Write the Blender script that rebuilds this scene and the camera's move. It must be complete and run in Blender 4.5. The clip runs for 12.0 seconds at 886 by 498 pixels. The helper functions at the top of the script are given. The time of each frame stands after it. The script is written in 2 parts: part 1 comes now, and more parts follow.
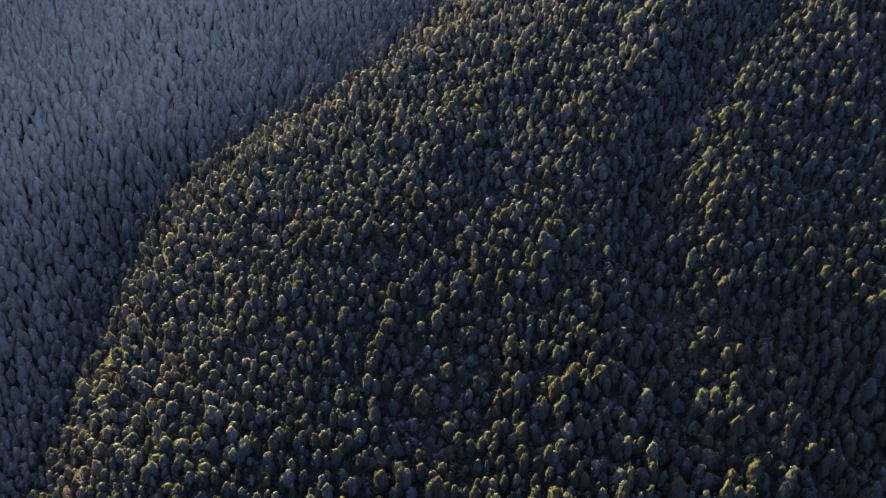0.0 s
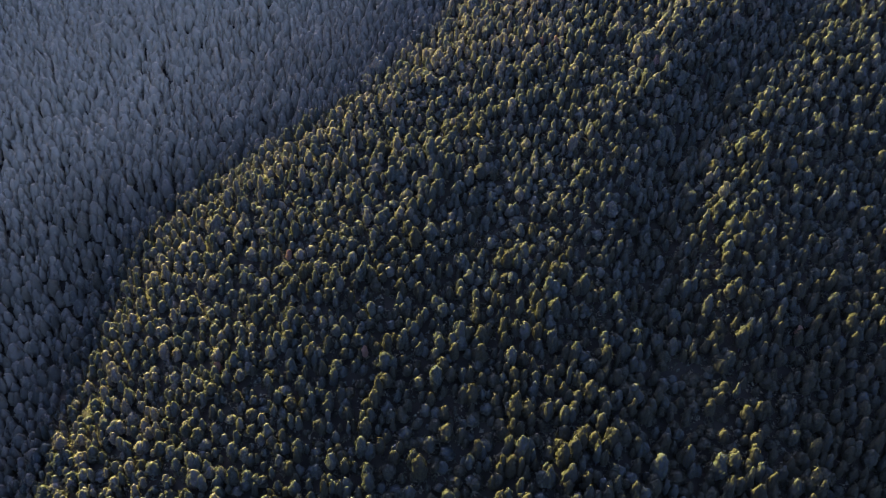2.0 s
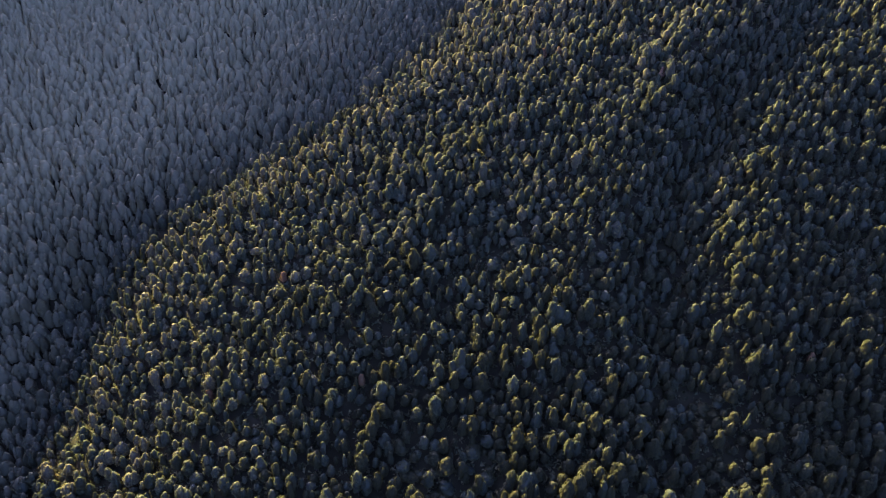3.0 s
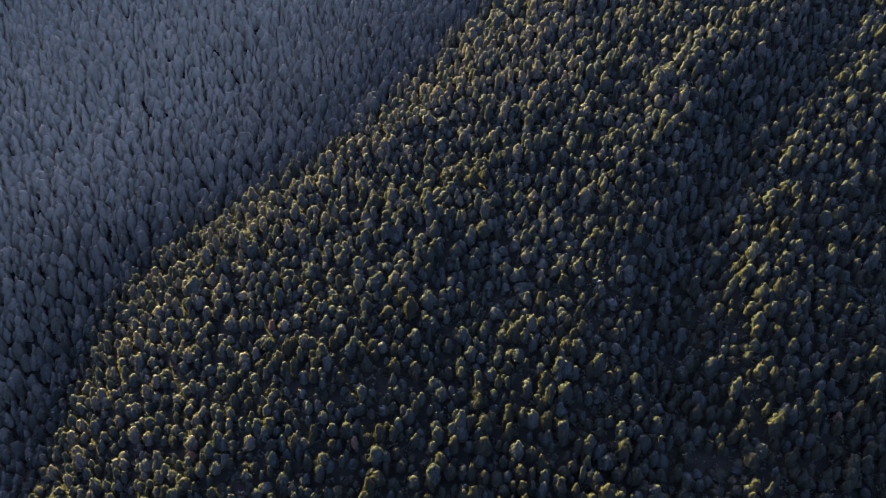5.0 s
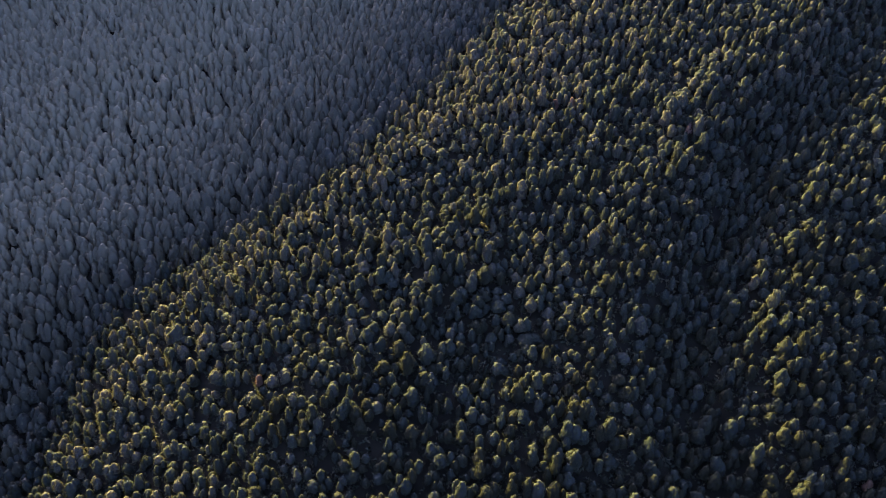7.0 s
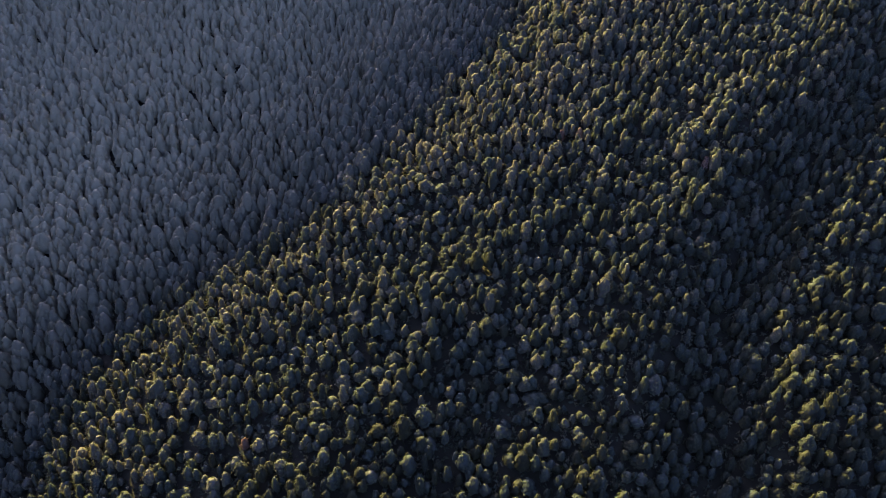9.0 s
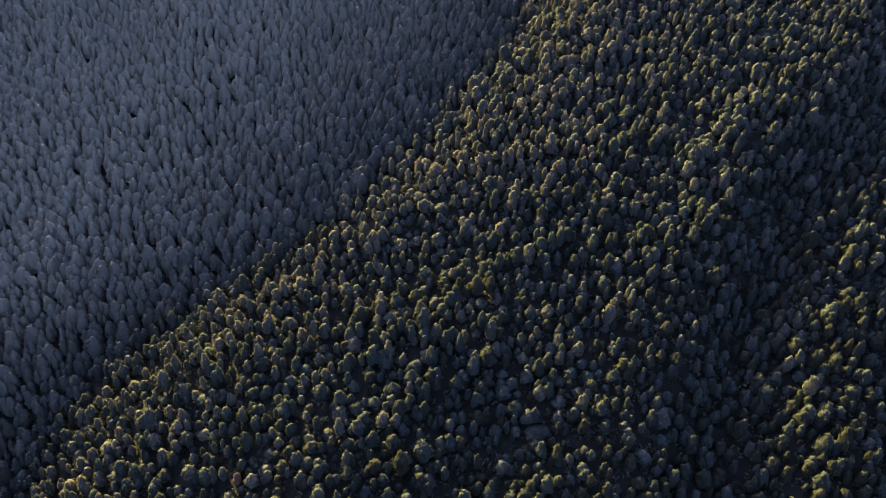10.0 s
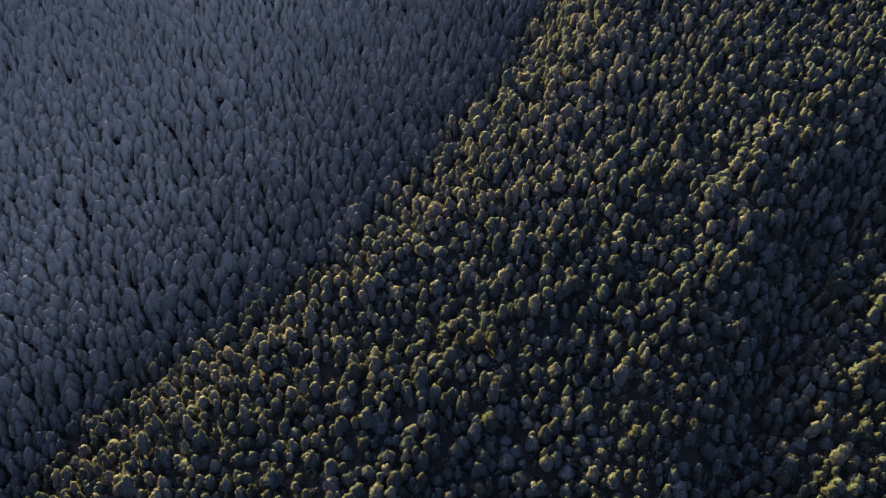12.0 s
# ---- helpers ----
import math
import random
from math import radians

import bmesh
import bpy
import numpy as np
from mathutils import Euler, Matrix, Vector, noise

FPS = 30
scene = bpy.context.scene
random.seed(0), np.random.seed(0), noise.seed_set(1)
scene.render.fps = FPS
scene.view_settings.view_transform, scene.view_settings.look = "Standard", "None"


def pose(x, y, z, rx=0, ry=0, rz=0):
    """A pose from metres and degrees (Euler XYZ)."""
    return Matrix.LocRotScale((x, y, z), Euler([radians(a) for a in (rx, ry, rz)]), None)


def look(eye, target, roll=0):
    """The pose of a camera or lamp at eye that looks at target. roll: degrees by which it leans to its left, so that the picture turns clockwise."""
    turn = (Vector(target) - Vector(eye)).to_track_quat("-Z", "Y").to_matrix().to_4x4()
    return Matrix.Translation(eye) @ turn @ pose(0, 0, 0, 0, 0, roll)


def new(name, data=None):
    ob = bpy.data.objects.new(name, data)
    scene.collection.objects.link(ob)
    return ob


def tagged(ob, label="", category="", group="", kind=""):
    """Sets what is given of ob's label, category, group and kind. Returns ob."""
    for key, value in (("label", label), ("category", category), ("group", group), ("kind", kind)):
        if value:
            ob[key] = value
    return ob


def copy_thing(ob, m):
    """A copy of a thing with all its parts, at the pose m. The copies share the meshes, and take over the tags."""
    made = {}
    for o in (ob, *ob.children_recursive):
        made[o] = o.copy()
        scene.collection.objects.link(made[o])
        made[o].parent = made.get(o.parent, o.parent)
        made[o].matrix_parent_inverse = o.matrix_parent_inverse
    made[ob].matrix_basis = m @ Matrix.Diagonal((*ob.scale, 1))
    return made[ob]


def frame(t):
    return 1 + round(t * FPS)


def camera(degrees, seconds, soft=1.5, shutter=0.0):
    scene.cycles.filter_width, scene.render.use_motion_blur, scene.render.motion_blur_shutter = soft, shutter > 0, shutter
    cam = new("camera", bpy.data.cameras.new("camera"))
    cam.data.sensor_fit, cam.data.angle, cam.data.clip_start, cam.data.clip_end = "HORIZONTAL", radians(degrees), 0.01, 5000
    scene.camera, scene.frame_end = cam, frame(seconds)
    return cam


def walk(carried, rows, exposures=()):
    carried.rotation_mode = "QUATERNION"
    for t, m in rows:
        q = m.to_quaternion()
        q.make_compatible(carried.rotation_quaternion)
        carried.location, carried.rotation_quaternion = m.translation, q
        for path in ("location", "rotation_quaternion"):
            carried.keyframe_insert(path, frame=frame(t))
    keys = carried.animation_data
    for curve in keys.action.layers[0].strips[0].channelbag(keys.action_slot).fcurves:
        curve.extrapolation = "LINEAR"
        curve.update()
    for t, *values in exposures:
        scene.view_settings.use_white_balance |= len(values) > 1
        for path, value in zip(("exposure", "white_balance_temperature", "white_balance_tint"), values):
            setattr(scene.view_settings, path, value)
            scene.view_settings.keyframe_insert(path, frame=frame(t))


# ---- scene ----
cam = camera(65.5, 12.0, soft=0.8)
PATH = [
    (0, (0.024, -0.070, 208.001), (0.331, 86.411, 157.793), 2.73),
    (0.5, (0.050, 6.086, 209.958), (0.312, 92.466, 159.575), 2.70),
    (1, (0.075, 12.241, 211.912), (0.291, 98.515, 161.347), 2.68),
    (1.5, (0.101, 18.395, 213.863), (0.269, 104.558, 163.109), 2.66),
    (2, (0.126, 24.549, 215.812), (0.246, 110.595, 164.861), 2.63),
    (2.5, (0.152, 30.702, 217.759), (0.222, 116.627, 166.602), 2.61),
    (3, (0.177, 36.855, 219.703), (0.196, 122.652, 168.334), 2.58),
    (5, (0.279, 61.457, 227.453), (0.081, 146.694, 175.159), 2.46),
    (5.5, (0.305, 67.606, 229.384), (0.049, 152.689, 176.840), 2.42),
    (6, (0.330, 73.754, 231.312), (0.017, 158.677, 178.512), 2.39),
    (6.5, (0.356, 79.901, 233.238), (-0.017, 164.659, 180.174), 2.35),
    (7, (0.381, 86.047, 235.161), (-0.052, 170.635, 181.826), 2.32),
    (9, (0.484, 110.626, 242.829), (-0.203, 194.472, 188.336), 2.16),
    (9.5, (0.509, 116.769, 244.739), (-0.243, 200.414, 189.940), 2.12),
    (10, (0.535, 122.911, 246.647), (-0.285, 206.349, 191.534), 2.07),
    (10.5, (0.560, 129.052, 248.552), (-0.327, 212.277, 193.119), 2.03),
    (11, (0.586, 135.193, 250.455), (-0.370, 218.198, 194.695), 1.98),
    (11.5, (0.612, 141.333, 252.355), (-0.414, 224.112, 196.261), 1.94),
    (12, (0.637, 147.472, 254.253), (-0.458, 230.019, 197.818), 1.89),
]
walk(cam, [(t, look(eye, target, roll)) for t, eye, target, roll in PATH], exposures=[(0, 3.92, 4620, 52), (12, 3.40, 4620, 52)])

# ---- light: low morning sun from ahead and to the left, clear sky ----
SUN_EL, SUN_AZ = 27.0, -34.0          # degrees above the horizon; clockwise from +y
world = bpy.data.worlds.new("sky")
scene.world = world
world.use_nodes = True
wn = world.node_tree.nodes
sky = wn.new("ShaderNodeTexSky")
sky.sky_type = "NISHITA"
sky.sun_disc = False
sky.sun_elevation = radians(SUN_EL)
sky.sun_rotation = radians(SUN_AZ % 360)
sky.altitude = 600
sky.dust_density = 7.0
sky.ozone_density = 0.3
wn["Background"].inputs["Strength"].default_value = 0.052
world.node_tree.links.new(sky.outputs[0], wn["Background"].inputs["Color"])

sun = new("sun", bpy.data.lights.new("sun", "SUN"))
sun.data.energy = 5.0
sun.data.angle = radians(0.5)
sun.data.color = (1.0, 0.79, 0.08)
TO_SUN = Vector((math.sin(radians(SUN_AZ)) * math.cos(radians(SUN_EL)), math.cos(radians(SUN_AZ)) * math.cos(radians(SUN_EL)), math.sin(radians(SUN_EL))))
sun.matrix_world = look(TO_SUN * 600, (0, 0, 0))


# ---- materials ----
def ramp(nt, fac, stops):
    node = nt.nodes.new("ShaderNodeValToRGB")
    els = node.color_ramp.elements
    while len(els) < len(stops):
        els.new(0.5)
    for el, (at, col) in zip(els, stops):
        el.position, el.color = at, (*col, 1)
    nt.links.new(fac, node.inputs[0])
    return node.outputs[0]


def math_node(nt, op, a, b):
    node = nt.nodes.new("ShaderNodeMath")
    node.operation = op
    for socket, v in zip(node.inputs, (a, b)):
        if isinstance(v, (int, float)):
            socket.default_value = v
        else:
            nt.links.new(v, socket)
    return node.outputs[0]


def noise_node(nt, scale, detail=4.0):
    node = nt.nodes.new("ShaderNodeTexNoise")
    node.inputs["Scale"].default_value, node.inputs["Detail"].default_value = scale, detail
    co = nt.nodes.new("ShaderNodeTexCoord")
    nt.links.new(co.outputs["Object"], node.inputs["Vector"])
    return node.outputs[0]


def foliage(name, stops, glow=0.35, haze_stops=None, relief=0.45):
    """Leaves: a hue for each tree, a shift for each spray, painted haze, and light that comes through them."""
    mat = bpy.data.materials.new(name)
    mat.use_nodes = True
    nt = mat.node_tree
    nt.nodes.clear()
    tone = nt.nodes.new("ShaderNodeAttribute")
    tone.attribute_name = "tone"
    info = nt.nodes.new("ShaderNodeObjectInfo")
    geo = nt.nodes.new("ShaderNodeNewGeometry")
    each = math_node(nt, "FRACT", math_node(nt, "ADD", tone.outputs["Fac"], info.outputs["Random"]), 0.0)
    spray = math_node(nt, "MULTIPLY", math_node(nt, "SUBTRACT", geo.outputs["Random Per Island"], 0.5), 0.4)
    grain = math_node(nt, "MULTIPLY", math_node(nt, "SUBTRACT", noise_node(nt, 2.5), 0.5), 0.3)
    # Tone shift by place, which paints local light and haze into the needles.
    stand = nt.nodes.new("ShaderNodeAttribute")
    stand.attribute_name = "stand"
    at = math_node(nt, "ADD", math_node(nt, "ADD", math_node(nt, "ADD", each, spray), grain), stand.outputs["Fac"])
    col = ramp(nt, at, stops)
    # Haze painted into the base colour: each tree blends towards the pale stops.
    if haze_stops:
        haze = nt.nodes.new("ShaderNodeAttribute")
        haze.attribute_name = "haze"
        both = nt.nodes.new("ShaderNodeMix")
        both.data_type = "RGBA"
        nt.links.new(haze.outputs["Fac"], both.inputs["Factor"])
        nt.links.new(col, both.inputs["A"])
        nt.links.new(ramp(nt, at, haze_stops), both.inputs["B"])
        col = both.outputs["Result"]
    dif = nt.nodes.new("ShaderNodeBsdfPrincipled")
    dif.inputs["Roughness"].default_value = 0.8
    dif.inputs["Specular IOR Level"].default_value = 0.06
    bump = nt.nodes.new("ShaderNodeBump")
    bump.inputs["Strength"].default_value, bump.inputs["Distance"].default_value = relief, 0.3
    nt.links.new(noise_node(nt, 2.2, 3.0), bump.inputs["Height"])
    nt.links.new(bump.outputs[0], dif.inputs["Normal"])
    trans = nt.nodes.new("ShaderNodeBsdfTranslucent")
    nt.links.new(bump.outputs[0], trans.inputs["Normal"])
    mix = nt.nodes.new("ShaderNodeMixShader")
    mix.inputs[0].default_value = glow
    out = nt.nodes.new("ShaderNodeOutputMaterial")
    nt.links.new(col, dif.inputs["Base Color"])
    nt.links.new(col, trans.inputs["Color"])
    nt.links.new(dif.outputs[0], mix.inputs[1])
    nt.links.new(trans.outputs[0], mix.inputs[2])
    nt.links.new(mix.outputs[0], out.inputs[0])
    return mat


def rough(name, stops, scale, bump=0.4):
    mat = bpy.data.materials.new(name)
    mat.use_nodes = True
    nt = mat.node_tree
    b = nt.nodes["Principled BSDF"]
    b.inputs["Roughness"].default_value = 0.9
    b.inputs["Specular IOR Level"].default_value = 0.15
    n = noise_node(nt, scale, 6.0)
    nt.links.new(ramp(nt, n, stops), b.inputs["Base Color"])
    bm_ = nt.nodes.new("ShaderNodeBump")
    bm_.inputs["Strength"].default_value = bump
    nt.links.new(noise_node(nt, scale * 7, 5.0), bm_.inputs["Height"])
    nt.links.new(bm_.outputs[0], b.inputs["Normal"])
    return mat


PINES = [(0.0, (0.032, 0.032, 0.013)), (0.3, (0.037, 0.041, 0.021)), (0.7, (0.053, 0.060, 0.032)), (1.0, (0.099, 0.087, 0.041))]
# The pale stops here paint haze into the far slope's needles.
HAZE_COLORS = [(0.0, (0.204, 0.185, 0.097)), (0.5, (0.219, 0.198, 0.104)), (1.0, (0.233, 0.211, 0.111))]
# Inner boughs: darker stops paint the shade within the crowns.
INNER_SHADE = [(0.0, (0.022, 0.022, 0.011)), (0.45, (0.029, 0.034, 0.024)), (1.0, (0.062, 0.058, 0.037))]
INNER_HAZE = [(0.0, (0.197, 0.179, 0.093)), (1.0, (0.219, 0.198, 0.104))]
PINE, PINE_SHADE = foliage("pine_needles", PINES, 0.32), foliage("shaded_inner_needles", INNER_SHADE, 0.12)
HAZY, HAZY_IN = foliage("hazy_needles", PINES, 0.45, HAZE_COLORS, 0.1), foliage("inner_hazy_needles", INNER_SHADE, 0.3, INNER_HAZE, 0.1)
RUST = foliage("rust_needles", [(0.0, (0.085, 0.052, 0.030)), (0.5, (0.108, 0.067, 0.036)), (1.0, (0.135, 0.088, 0.045))])
PALE = foliage("pale_dry_twigs", [(0.0, (0.105, 0.075, 0.052)), (0.5, (0.135, 0.098, 0.068)), (1.0, (0.165, 0.125, 0.088))], 0.2)
BARK = rough("bark", [(0.3, (0.030, 0.024, 0.020)), (0.7, (0.065, 0.052, 0.042))], 3.0, 0.8)
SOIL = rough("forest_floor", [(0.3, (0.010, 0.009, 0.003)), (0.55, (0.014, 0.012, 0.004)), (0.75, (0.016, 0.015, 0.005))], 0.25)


# ---- lie of the land ----
def soft_ramp(d, w):
    return 0.5 * (d + np.sqrt(d * d + w * w))


def ease(v):
    return 1 / (1 + np.exp(-v))


def brow(y):
    """x of the brow where the sunlit spur passes into the shaded slope."""
    y = np.clip(y, 26, 520)
    return -141 + 0.55 * soft_ramp(y - 265, 15) + 1.8 * soft_ramp(y - 306, 14) - 1.45 * soft_ramp(y - 340, 14) - 0.4 * soft_ramp(y - 390, 20)


def spur_edge(y):
    """x of the left shoulder of the spur."""
    return -100.9 + 0.82 * soft_ramp(np.minimum(y, 650) - 328, 45)


def gully_line(y):
    """x of the gully that parts the spur from the next one."""
    y = np.clip(y, 65, 560)
    return 77.9 + 0.63 * soft_ramp(y - 276, 38) + 0.45 * (soft_ramp(y - 345, 25) - soft_ramp(y - 430, 40)) + 0.217 * soft_ramp(187 - y, 12)


def mound(x, y, at_x, at_y, wide, deep, high):
    return high * np.exp(-(((x - at_x) / wide) ** 2) - ((y - at_y) / deep) ** 2)


def slope(x, y):
    """Height of the treetops: a slope that rises ahead and falls away to the left, with a spur on it and a gully beside the spur."""
    side = np.clip(x, -390, 390)
    rise = 55.0 + 0.4769 * (np.clip(y, -195, 780) - 286) + 0.0422 * (side + 165) - 0.163 * soft_ramp(-150 - side, 30) - 0.000076 * (np.clip(y, 150, 520) - 300) ** 2
    wide = 44.5 + 22.0 * ease((y - 300) / 25)
    spur = 18.3 * (1 + np.tanh((x - spur_edge(y)) / wide))
    g = x - gully_line(y)
    up = soft_ramp(np.clip(y, 0, 470) - 325, 20)
    gully = (-7.2 - 0.03 * up) * np.exp(-((g / (17.4 + 0.21 * up)) ** 2)) + 3.6 * np.exp(-(((g + 28.0) / 27.6) ** 2))
    bank = 3.6 * (0.2 + 0.8 * ease((y - 247) / 18)) * np.exp(-(((g - 21.1) / 24.4) ** 2))
    fall = -(0.112 + 0.136 * ease((200 - y) / 12)) * soft_ramp(np.minimum(g, 143), 20)
    foot = (-1.8 - 13.6 * ease((285 - y) / 14)) * np.exp(-(((x - brow(y) + 27.4) / 25.6) ** 2))
    humps = mound(x, y, -90, 290, 28, 25, 4.3) + mound(x, y, -5, 325, 30, 16, -4.6) + mound(x, y, -125, 235, 14, 28, 4.1)
    shoulder = ease((y - 352) / 10) * (2.3 * np.exp(-(((x - brow(y) - 32) / 20) ** 2)) - 3.2 * np.exp(-(((x - brow(y) + 5) / 20) ** 2)))
    return rise + spur + gully + bank + fall + foot + humps + shoulder


def canopy(x, y):
    """The slope, and far to the left of it, out of view, a ridge added to keep the sun off it up to the brow."""
    x, y = np.asarray(x, float), np.asarray(y, float)
    waves = 2.0 * np.sin(x / 30 + 0.7 * np.sin(y / 40)) * np.sin(y / 25 + 1.3) + 1.0 * np.sin(x / 11.8 + 1.1) * np.sin(y / 14.7)
    # Unseen shadow caster: its crest copies the brow, so its shadow ends there.
    b = np.clip(y - SHADE_RIDGE_Y, 52, 520)
    q = x + SHADE_RIDGE_X - brow(b)
    ridge = slope(brow(b), b) + SHADE_RIDGE_H - 1.0 * np.maximum(q, 0) + 0.35 * np.minimum(q, 0)
    here = slope(x, y) + waves
    return 0.5 * (here + ridge + np.sqrt((here - ridge) ** 2 + 60))


SHADE_RIDGE = 624.0                         # metres from the brow to the crest of that added ridge
SHADE_RIDGE_X, SHADE_RIDGE_Y = -SHADE_RIDGE * math.sin(radians(SUN_AZ)), SHADE_RIDGE * math.cos(radians(SUN_AZ))
SHADE_RIDGE_H = SHADE_RIDGE * math.tan(radians(SUN_EL)) + 6.0

TREE = 5.4                            # the trees' usual height


def open_stand(x, y):
    """1 where, low on the slope, taller pines stand farther apart."""
    return ease((212 - y) / 12) * ease((x + 30) / 25)


def stature(x, y):
    """Height of the forest against TREE."""
    return 1 + 0.32 * open_stand(x, y) + 0.34 * ease((brow(y) - x - 20) / 8)


def ground(x, y):
    return canopy(x, y) - TREE * stature(np.asarray(x, float), np.asarray(y, float))


def mesh_of(name, verts, faces, mat, tone=None, inner=None, which=None, haze=None, stand=None):
    """A mesh from arrays: verts (n, 3), faces (m, 3 or 4); which: the faces of the second material, inner."""
    me = bpy.data.meshes.new(name)
    verts, faces = np.asarray(verts, np.float32), np.asarray(faces, np.int32)
    k = faces.shape[1]
    me.vertices.add(len(verts))
    me.vertices.foreach_set("co", verts.ravel())
    me.loops.add(faces.size)
    me.loops.foreach_set("vertex_index", faces.ravel())
    me.polygons.add(len(faces))
    me.polygons.foreach_set("loop_start", np.arange(0, faces.size, k, dtype=np.int32))
    me.update(calc_edges=True)
    if tone is not None:
        me.attributes.new("tone", "FLOAT", "POINT").data.foreach_set("value", np.asarray(tone, np.float32))
    if haze is not None:
        me.attributes.new("haze", "FLOAT", "POINT").data.foreach_set("value", np.asarray(haze, np.float32))
    # Painted light and haze, as a tone shift for each tree.
    if stand is not None:
        me.attributes.new("stand", "FLOAT", "POINT").data.foreach_set("value", np.asarray(stand, np.float32))
    me.materials.append(mat)
    if inner:
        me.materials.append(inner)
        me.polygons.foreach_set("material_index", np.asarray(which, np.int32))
        me.polygons.foreach_set("use_smooth", np.asarray(which, bool))
    return me


def grid_lines(lo, hi, step, far):
    """Even lines from lo to hi, and ever wider ones beyond, to far."""
    mid = list(np.arange(lo, hi + step / 2, step))
    d, out = step, []
    while not out or out[-1] < far:
        d *= 1.25
        out.append((out[-1] if out else 0) + d)
    return np.array([lo - o for o in reversed(out)] + mid + [hi + o for o in out])


gx, gy = grid_lines(-760, 312, 8, 2600), grid_lines(-60, 980, 8, 2600)
X, Y = np.meshgrid(gx, gy)
Z = ground(X, Y)
n_x = len(gx)
i = (np.arange(len(gy) - 1)[:, None] * n_x + np.arange(n_x - 1)).ravel()
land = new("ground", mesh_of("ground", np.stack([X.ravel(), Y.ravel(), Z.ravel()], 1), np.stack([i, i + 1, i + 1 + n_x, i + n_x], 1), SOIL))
land.data.polygons.foreach_set("use_smooth", np.ones(len(land.data.polygons), bool))
tagged(land, "dark needle-covered forest floor on a steep mountainside", "ground", kind="structure")


# ---- trees ----
def girth(f, foot):
    """Radius of a crown, 0 to 1, at the fraction f of its tree's height: a pointed arch with a rounded tip, widest near its foot."""
    down = np.clip((1 - np.asarray(f, float)) / (1 - foot), 0, 1)
    return np.minimum(1.24 * down ** 0.58, 1) * (1 - 0.25 * np.clip((down - 0.55) / 0.45, 0, 1))


def crown_mesh(rng, H, R, lumps, sprays, segs, rings, size, loose=1.0, foot=0.2, ruffle=0.2, core=0.9):
    """A bullet of lumpy boughs, overlaid with three-cornered sprays. Returns verts, triangles and which of them are the inner boughs."""
    lf = foot + (0.97 - foot) * (1 - rng.random(lumps) ** 1.3)
    la = np.arange(lumps) * 2.39996 + rng.normal(0, 0.5, lumps)
    lp = np.stack([R * girth(lf, foot) * np.cos(la), R * girth(lf, foot) * np.sin(la), lf * H], 1)
    lean = rng.normal(0, 0.10 * R, 2) * loose

    def shell(f, a, shrink):
        r = R * girth(f, foot)
        c = np.stack([r * np.cos(a), r * np.sin(a), f * H], -1)
        n = np.stack([np.cos(a), np.sin(a), 1.5 * np.clip(f - foot, 0, 1) ** 3 + 0.1], -1)
        n /= np.linalg.norm(n, axis=-1)[..., None]
        near = np.exp(-(np.linalg.norm(c[..., None, :] - lp, axis=-1) / (0.36 * R)) ** 2).max(-1)
        c = c * np.array([shrink, shrink, 1]) + n * (R * loose * (0.40 * near - 0.20))[..., None]
        c[..., :2] += lean * f[..., None]
        return c, n

    g = (np.arange(sprays) + 0.5) / sprays
    f = np.clip(1 - (0.93 - foot) * g ** 0.8 + rng.normal(0, 0.01, sprays), foot, 0.995)
    c, n = shell(f, np.arange(sprays) * 2.39996 + rng.normal(0, 0.25, sprays), 1.0)
    c = c + n * rng.normal(0.0, 0.03 * R, (sprays, 1))
    flat = n + ruffle * rng.normal(size=n.shape)
    flat /= np.linalg.norm(flat, axis=1)[:, None]
    up = np.array([0, 0, 0.8]) + 0.7 * n + 0.7 * rng.normal(size=n.shape)
    t1 = up - flat * (up * flat).sum(1)[:, None]
    t1 /= np.linalg.norm(t1, axis=1)[:, None]
    t2 = np.cross(flat, t1)
    s = size * rng.uniform(0.6, 1.35, (sprays, 1))
    v = np.stack([c - t1 * s * 0.5 + t2 * s * 0.6, c - t1 * s * 0.5 - t2 * s * 0.6, c + t1 * s * 0.85], 1).reshape(-1, 3)
    q = np.arange(3 * sprays).reshape(-1, 3)
    hs = foot + (0.97 - foot) * np.linspace(0, 1, rings) ** 0.8
    w = np.arange(segs) * 6.283 / segs + np.arange(rings)[:, None] * 3.1416 / segs
    cv, _ = shell(np.repeat(hs[:, None], segs, 1), w + rng.normal(0, 0.06, w.shape), core)
    k = np.arange((rings - 1) * segs)
    r0, c0 = k // segs, k % segs
    p0, p1, p2, p3 = r0 * segs + c0, r0 * segs + (c0 + 1) % segs, (r0 + 1) * segs + (c0 + 1) % segs, (r0 + 1) * segs + c0
    top = (rings - 1) * segs
    cap = np.array([[top + j, top + (j + 1) % segs, rings * segs] for j in range(segs)])
    boughs = np.concatenate([cv.reshape(-1, 3), [[*lean, H]]])
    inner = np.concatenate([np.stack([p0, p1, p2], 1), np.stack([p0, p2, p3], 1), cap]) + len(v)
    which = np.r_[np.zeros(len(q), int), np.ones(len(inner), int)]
    return np.concatenate([v, boughs]), np.concatenate([q, inner]), which


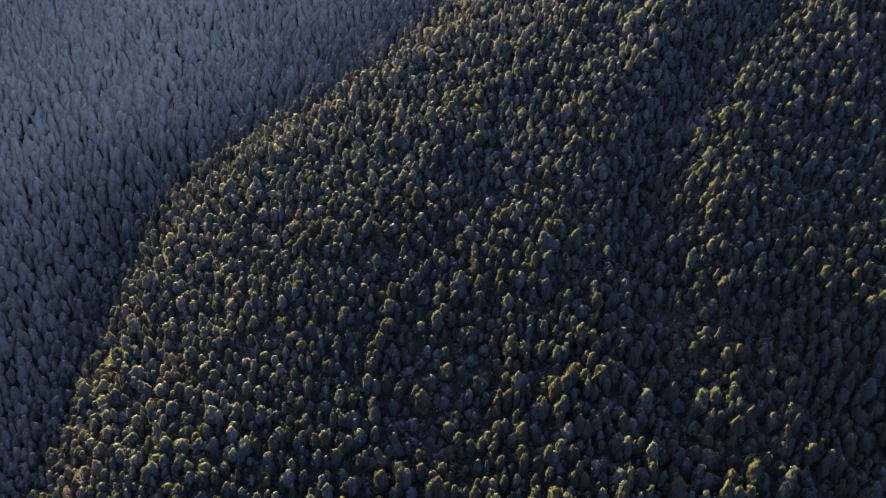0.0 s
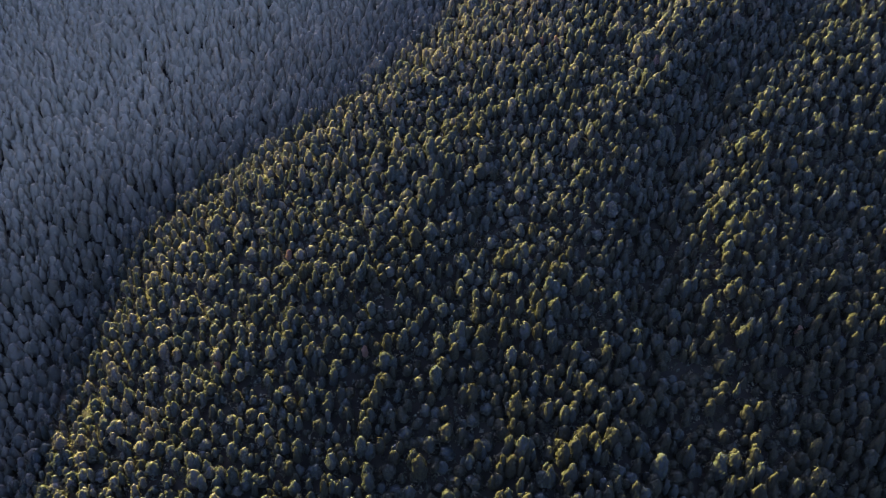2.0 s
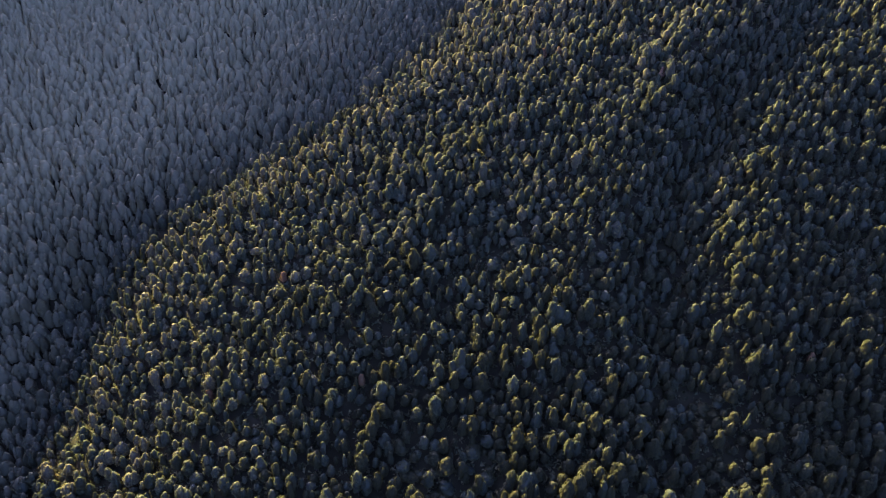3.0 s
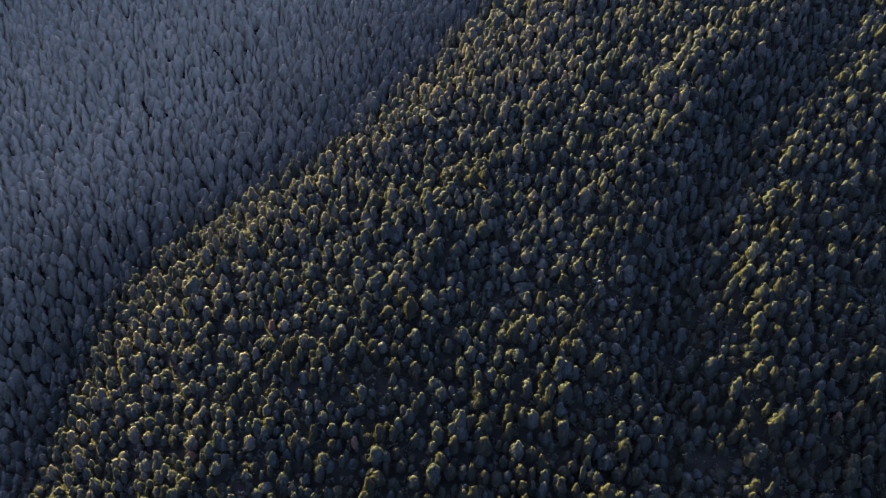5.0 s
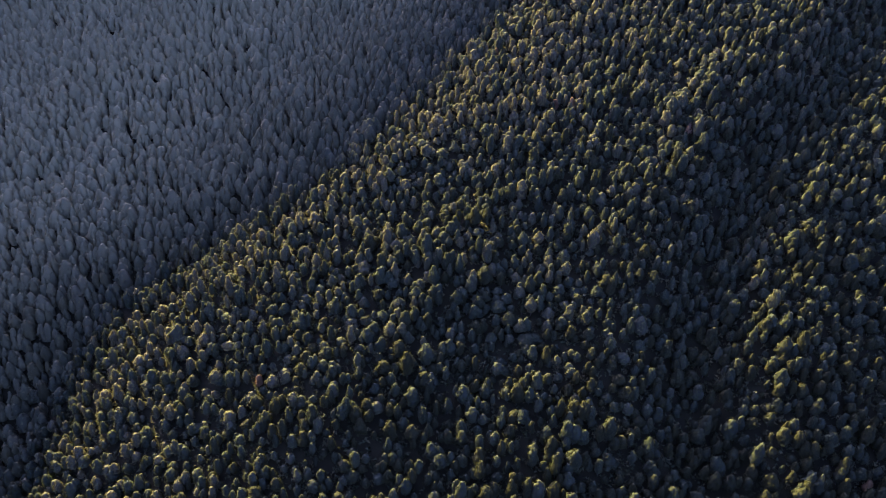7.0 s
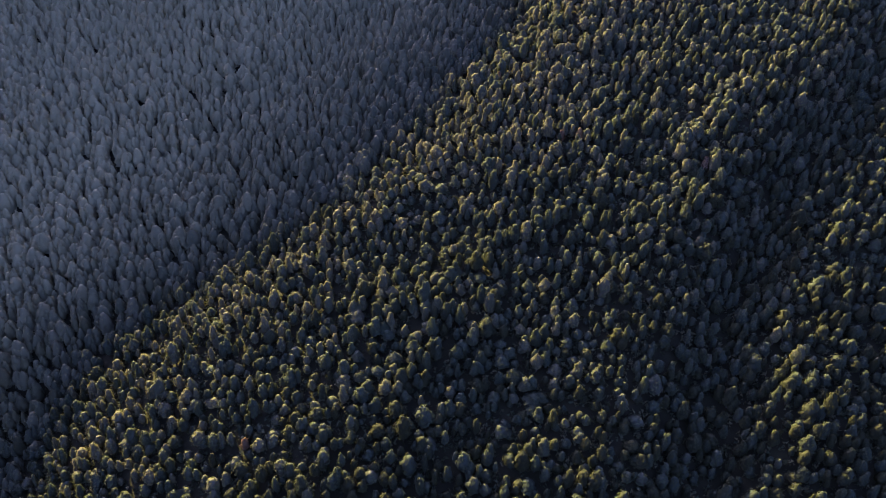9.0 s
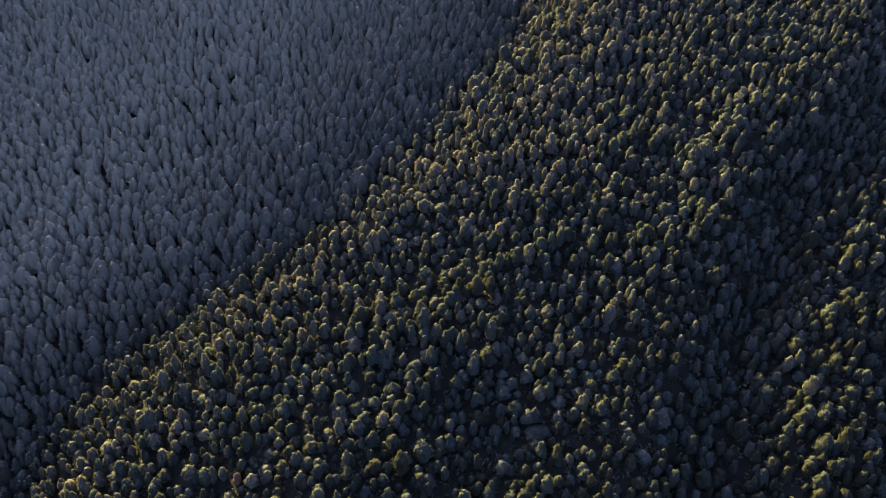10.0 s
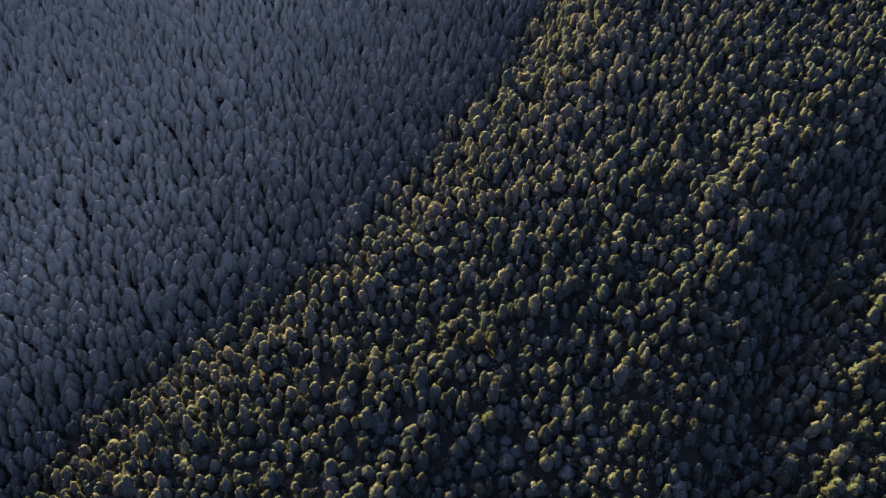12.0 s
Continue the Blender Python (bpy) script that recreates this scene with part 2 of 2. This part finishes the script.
def trunk_mesh(rng, H, R, limbs, sides=6):
    """A tapered, slightly bent trunk with a few limbs."""
    vs, fs = [], []

    def tube(a, b, ra, rb, segs=sides):
        a, b = np.array(a, float), np.array(b, float)
        ax = (b - a) / np.linalg.norm(b - a)
        p = np.cross(ax, (0.3, 1, 0.2)); p /= np.linalg.norm(p)
        o = np.cross(ax, p)
        base = len(vs)
        for end, r in ((a, ra), (b, rb)):
            for k in range(segs):
                w = 6.283 * k / segs
                vs.append(end + r * (math.cos(w) * p + math.sin(w) * o))
        for k in range(segs):
            fs.append((base + k, base + (k + 1) % segs, base + segs + (k + 1) % segs, base + segs + k))

    if not limbs:
        tube((0, 0, -1.2), (0, 0, 0.8 * H), 0.22, 0.06)
        return np.array(vs), np.array(fs)
    mid = (rng.normal(0, 0.12), rng.normal(0, 0.12), 0.5 * H)
    tube((0, 0, -1.2), mid, 0.24, 0.15)
    tube(mid, (0, 0, 0.94 * H), 0.15, 0.04)
    for k in range(limbs):
        h = H * rng.uniform(0.3, 0.85)
        a = rng.uniform(0, 6.28)
        reach = R * (1.05 - h / H) * 0.45
        tube((0, 0, h), (reach * math.cos(a), reach * math.sin(a), h + 0.25 * reach), 0.06, 0.02, 4)
    return np.array(vs), np.array(fs)


def part(name, me, parent, label=""):
    ob = new(name, me)
    ob.parent = parent
    if label:
        tagged(ob, label)
    return ob


# Where trees stand: a jittered lattice over all of the slope that is in view, and some way round it.
rng = np.random.default_rng(7)
STEP = 3.6


def lattice(step):
    cols, rows = np.meshgrid(np.arange(-330, 300, step), np.arange(134, 540, step * 0.9))
    cols = cols + (np.arange(cols.shape[0]) % 2)[:, None] * step / 2
    x = cols + 0.9 * np.sin(rows / 7.3) + rng.normal(0, 0.27 * step, cols.shape)
    y = rows + 0.9 * np.sin(cols / 8.7) + rng.normal(0, 0.27 * step, cols.shape)
    return x.ravel(), y.ravel()


(ax, ay), (bx, by) = lattice(STEP), lattice(STEP * 0.96)      # taller, closer trees across the brow
here, there = ax > brow(ay) - 14, bx < brow(by) - 14
px, py = np.r_[ax[here], bx[there]], np.r_[ay[here], by[there]]
# the stretch that comes into view between the start and the end of the flight
seen = (px > np.maximum(-92 - 0.456 * py, -310)) & (px < 106 + 0.362 * py) & (py < np.where(px < 0, 508 - 0.12 * px, 508 - 0.22 * px))
glades = np.sin(px / 6.1 + 2.0 * np.sin(py / 9.3)) * np.sin(py / 5.6 + 1.7 * np.sin(px / 11.7)) + 0.35 * np.sin(px / 17.8 + py / 23)
low = open_stand(px, py)
thin = np.clip((glades - 0.55 + 0.3 * low) / 0.3, 0, 1)
seen &= ~(rng.random(len(px)) < 0.01 + 0.12 * thin * low)
px, py, thin, low = px[seen], py[seen], thin[seen], low[seen]
ODD = [("russet", 50.5, 364.7, 1.05), ("russet", 43.5, 364.5, 0.95), ("russet", -25.8, 215.8, 0.95), ("russet", -79.4, 216.8, 1.0),
       ("russet", -60.3, 255.9, 0.95), ("russet", 19.7, 402.0, 0.9), ("russet", 131.0, 227.4, 0.9),
       ("dry", 96.1, 348.9, 1.0), ("dry", 16.0, 379.9, 0.95), ("dry", -125.8, 170.9, 1.35), ("dry", -130.3, 168.0, 1.1)]
# pines that stand above their neighbours: x, y and metres over the canopy
TALL = [(24.2, 344.8, 1.8), (-65.9, 331.2, 3.2), (15.1, 294.0, 3.2), (42.9, 273.0, 1.6), (22.7, 391.5, 2.1), (-112.6, 299.4, 2.2), (-91.2, 312.2, 1.0),
        (-45.9, 338.8, 1.6), (-12.9, 271.5, 2.4), (31.7, 251.6, 2.2), (-24.4, 229.0, 1.4), (-50.9, 211.4, 1.4), (51.9, 337.9, 2.5), (-8.1, 331.9, 1.2), (43.2, 317.9, 1.5),
        (108.0, 295.9, 2.2), (113.6, 279.5, 2.9), (150.1, 343.7, 2.2), (112.7, 227.2, 1.8), (65.6, 216.3, 2.4), (23.0, 217.1, 2.0), (-73.3, 323.8, 3.0), (-111.0, 311.8, 2.8),
        (142.5, 347.9, 2.3), (109.3, 288.3, 1.6), (11.2, 366.7, 1.2)]
for ox, oy in [(o[1], o[2]) for o in ODD] + [(o[0], o[1]) for o in TALL]:
    keep = np.hypot(px - ox, py - oy) > 1.9
    px, py, thin, low = px[keep], py[keep], thin[keep], low[keep]
# dark hollows where the trees stay low: x, y and radius
HOLLOWS = [(-92, 239, 7), (-63, 202, 7), (-25, 205, 6), (-4, 191, 6), (13, 191, 8), (47, 219, 5), (-55, 255, 7), (-4, 307, 6), (92, 209, 9), (108, 283, 6), (170, 305, 7),
           (128, 205, 7), (-25, 274, 7), (-14, 339, 6), (20, 258, 7), (147, 312, 6), (50, 281, 5)]
hollow = np.max([np.exp(-(((px - hx) ** 2 + (py - hy) ** 2) / hr ** 2)) for hx, hy, hr in HOLLOWS], axis=0)
away = brow(py) - px
pz = ground(px, py)
under = rng.random(len(px)) < (0.2 + 0.45 * thin) * low       # suppressed trees in the shade of the others
size = np.clip(rng.lognormal(-0.07, 0.25, len(px)), 0.55, 1.55) * (1 + 0.08 * thin + 0.18 * low)
tall = size ** 0.5 * rng.normal(1, 0.22 - 0.165 * np.clip(away / 40, 0, 1), len(px)) * (1 - 0.33 * thin * (away < 5)) * stature(px, py) * (1 - 0.38 * hollow) * (1 - 0.36 * under)
turn = rng.uniform(0, 6.283, len(px))
tone = rng.random(len(px))
haze_share = np.clip(np.clip((away - 2) / 165, 0, 1.3) ** 0.9 + rng.normal(0, 0.05, len(px)), 0, 1)      # haze painted into the needles, paler farther from the brow

# The forest goes on down the slope, under the start of the flight.
ex, ey = (v.ravel() for v in np.meshgrid(np.arange(-150, 151, 4.0), np.arange(-70, 150, 3.8)))
ex, ey = ex + rng.normal(0, 1.1, len(ex)), ey + rng.normal(0, 1.1, len(ey))
free = (ey < 133) | (ex < -92 - 0.456 * ey) | (ex > 106 + 0.362 * ey)
ex, ey = ex[free], ey[free]
lower = np.r_[np.zeros(len(px), bool), np.ones(len(ex), bool)]
grown = np.clip(rng.lognormal(0.05, 0.22, len(ex)), 0.6, 1.5)
px, py, pz = np.r_[px, ex], np.r_[py, ey], np.r_[pz, ground(ex, ey)]
size, tall = np.r_[size, grown], np.r_[tall, grown ** 0.5 * rng.normal(1, 0.15, len(ex))]
turn, tone, haze_share = np.r_[turn, rng.uniform(0, 6.283, len(ex))], np.r_[tone, rng.random(len(ex))], np.r_[haze_share, 0 * ex]

# Light and haze put into the needles' tone: paler along the left shoulder and up the spur, dark brownish low on the
# slope and past the gully.
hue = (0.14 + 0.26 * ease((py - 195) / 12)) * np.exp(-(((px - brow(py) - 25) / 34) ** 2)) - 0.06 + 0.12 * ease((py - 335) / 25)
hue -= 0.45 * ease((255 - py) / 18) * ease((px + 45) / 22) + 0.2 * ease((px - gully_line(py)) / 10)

# Trees of their own: the middle of the spur, which stays in view the longest.
single = (px > -33) & (px < 38) & (py > 264) & (py < 320)
kinds = []
for k in range(7):
    r = np.random.default_rng(40 + k)
    H, R = TREE * r.uniform(0.95, 1.12), 1.98 * r.uniform(0.88, 1.12)
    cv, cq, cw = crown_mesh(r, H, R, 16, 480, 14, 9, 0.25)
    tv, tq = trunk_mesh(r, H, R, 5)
    kinds.append((mesh_of("crown", cv, cq, PINE, np.full(len(cv), 0.0), PINE_SHADE, cw), mesh_of("trunk", tv, tq, BARK)))
first = {}
count = 0
for n in np.flatnonzero(single):
    if count >= 270:
        single[n] = False
        continue
    k = count % len(kinds)
    m = Matrix.LocRotScale((px[n], py[n], pz[n]), Euler((0, 0, turn[n])), (size[n], size[n], tall[n]))
    if k not in first:
        tree = new("pine_tree")
        part("trunk", kinds[k][1], tree, "brown tapering trunk")
        part("crown", kinds[k][0], tree)
        tagged(tree, "olive-green pine with a dense rounded crown on the spur", "tree", "pines on the spur")
        tree.matrix_basis = m
        first[k] = tree
    else:
        tree = copy_thing(first[k], m)
        tree.scale = m.to_scale()
    if size[n] > 1.16:
        tagged(tree, "large olive-green pine with a broad rounded crown on the spur")
    elif size[n] < 0.8:
        tagged(tree, "small slender olive-green pine between taller ones on the spur")
    count += 1

for k, (ox, oy, rise) in enumerate(TALL):
    m = Matrix.LocRotScale((ox, oy, float(ground(ox, oy))), Euler((0, 0, 2.4 * k)), (1.18, 1.18, 0.97 * float(stature(ox, oy)) + rise / TREE))
    tree = copy_thing(first[k % len(first)], m)
    tree.scale = m.to_scale()
    tagged(tree, "tall olive-green pine with a sunlit crown above its neighbours", "tree", "tall pines")


# The other trees, joined, a stretch of the slope at a time.
def woods(name, pick, mat, inner, label, seed, sprays=150, spray=0.39, broad=1.92, loose=1.0, foot=0.2, segs=8, rings=6, ruffle=0.2, core=0.9):
    protos = []
    r = np.random.default_rng(seed)
    for k in range(12):
        H, R = TREE * r.uniform(0.92, 1.12), broad * r.uniform(0.86, 1.14)
        cv, cq, cw = crown_mesh(r, H, R, 16, sprays, segs, rings, spray, loose, foot, ruffle, core)
        tv, tq = trunk_mesh(r, H, R, 0, 3)
        protos.append((cv, cq, cw, tv, tq))
    V, Q, W, T, B, S, base = [], [], [], [], [], [], 0
    V2, Q2, base2 = [], [], 0
    for n in np.flatnonzero(pick):
        cv, cq, cw, tv, tq = protos[int(r.integers(len(protos)))]
        c, s = math.cos(turn[n]) * size[n], math.sin(turn[n]) * size[n]
        M = np.array([[c, -s, 0], [s, c, 0], [0, 0, tall[n]]])
        o = np.array([px[n], py[n], pz[n]])
        V.append(cv @ M.T + o)
        Q.append(cq + base)
        W.append(cw)
        T.append(np.full(len(cv), tone[n]))
        B.append(np.full(len(cv), haze_share[n]))
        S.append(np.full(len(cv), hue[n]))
        base += len(cv)
        V2.append(tv @ M.T + o)
        Q2.append(tq + base2)
        base2 += len(tv)
    stand = new(name)
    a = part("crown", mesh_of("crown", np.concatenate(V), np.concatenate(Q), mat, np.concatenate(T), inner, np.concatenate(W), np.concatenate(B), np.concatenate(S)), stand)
    b = part("trunk", mesh_of("trunk", np.concatenate(V2), np.concatenate(Q2), BARK), stand)
    for ob in (stand, a, b):
        tagged(ob, kind="stuff")
    return tagged(stand, label, "forest")


g_all = px - gully_line(py)
far = ~single & ~lower & (px < brow(py) - 14)
right = ~single & ~far & ~lower & (g_all > 0)
left = ~single & ~far & ~right & ~lower
woods("spur_forest", left, PINE, PINE_SHADE, "dense olive-green pine forest on a sunlit spur", 3)
woods("gully_forest", right, PINE, PINE_SHADE, "dense olive-green pine forest beyond a shaded gully", 4)
woods("lower_forest", lower, PINE, PINE_SHADE, "dense olive-green pine forest on the lower slope", 6, 4, 1.1, 2.1, 1.0, 0.2, 6, 3)
# Across the brow the needle colours carry the haze.
woods("far_forest", far, HAZY, HAZY_IN, "conifer forest on a shaded slope, tinted with haze", 5, 40, 0.55, 2.6, 0.6, 0.04, 7, 5, 0.25, 0.95)


# Low scrub and saplings on the ground between the pines.
def scrub(seed, many, sprays):
    r = np.random.default_rng(seed)
    x, y = r.uniform(-150, 190, many), r.uniform(150, 470, many)
    keep = x > brow(y) - 5
    x, y = x[keep], y[keep]
    per = np.repeat(np.arange(len(x)), sprays)
    n = len(per)
    w, high = r.uniform(0.6, 1.4, len(x))[per], r.uniform(0.6, 2.2, len(x))[per]
    d = r.normal(size=(n, 3))
    d[:, 2] = np.abs(d[:, 2])
    d /= np.linalg.norm(d, axis=1)[:, None]
    c = np.stack([x[per], y[per], ground(x, y)[per]], 1) + d * np.stack([w, w, high], 1)
    t1 = d + 0.7 * r.normal(size=(n, 3))
    t2 = np.cross(t1, r.normal(size=(n, 3)))
    t1, t2 = (t / np.linalg.norm(t, axis=1)[:, None] * r.uniform(0.3, 0.6, (n, 1)) for t in (t1, t2))
    v = np.stack([c - t1 + t2, c - t1 - t2, c + 1.3 * t1], 1).reshape(-1, 3)
    ob = new("undergrowth", mesh_of("undergrowth", v, np.arange(3 * n).reshape(-1, 3), PINE, np.repeat(0.6 * r.random(len(x))[per], 3)))
    return tagged(ob, "low dark-green scrub and saplings under the pines", "undergrowth", kind="stuff")


scrub(11, 22000, 8)


# A few trees that stand out from the rest: browned pines, and bare, bleached ones.
for kind, ox, oy, grown in ODD:
    r = np.random.default_rng(int(abs(ox * 7 + oy)))
    H, R = TREE * 1.03 * grown, 1.7 * grown
    dry = kind == "dry"
    cv, cq, cw = crown_mesh(r, H, R, 14, 240 if dry else 520, 12, 8, 0.32)
    if dry:
        keep = cw == 0
        cq, cw = cq[keep], cw[keep]
    tv, tq = trunk_mesh(r, H, R, 26 if dry else 6)
    tree = new("dead_pine_tree" if dry else "browned_pine_tree")
    part("trunk", mesh_of("trunk", tv, tq, PALE if dry else BARK), tree, "bleached trunk with bare limbs" if dry else "brown tapering trunk")
    part("crown", mesh_of("crown", cv, cq, PALE if dry else RUST, np.full(len(cv), 0.0), PALE if dry else RUST, cw), tree, "sparse pale dry twigs" if dry else "dense russet needles")
    tree.matrix_basis = pose(ox, oy, float(ground(ox, oy)), 0, 0, float(r.uniform(0, 360)))
    tagged(tree, "dead pine with a sparse pale-brown crown among green ones" if dry else "browned pine with russet needles among green ones", "tree")
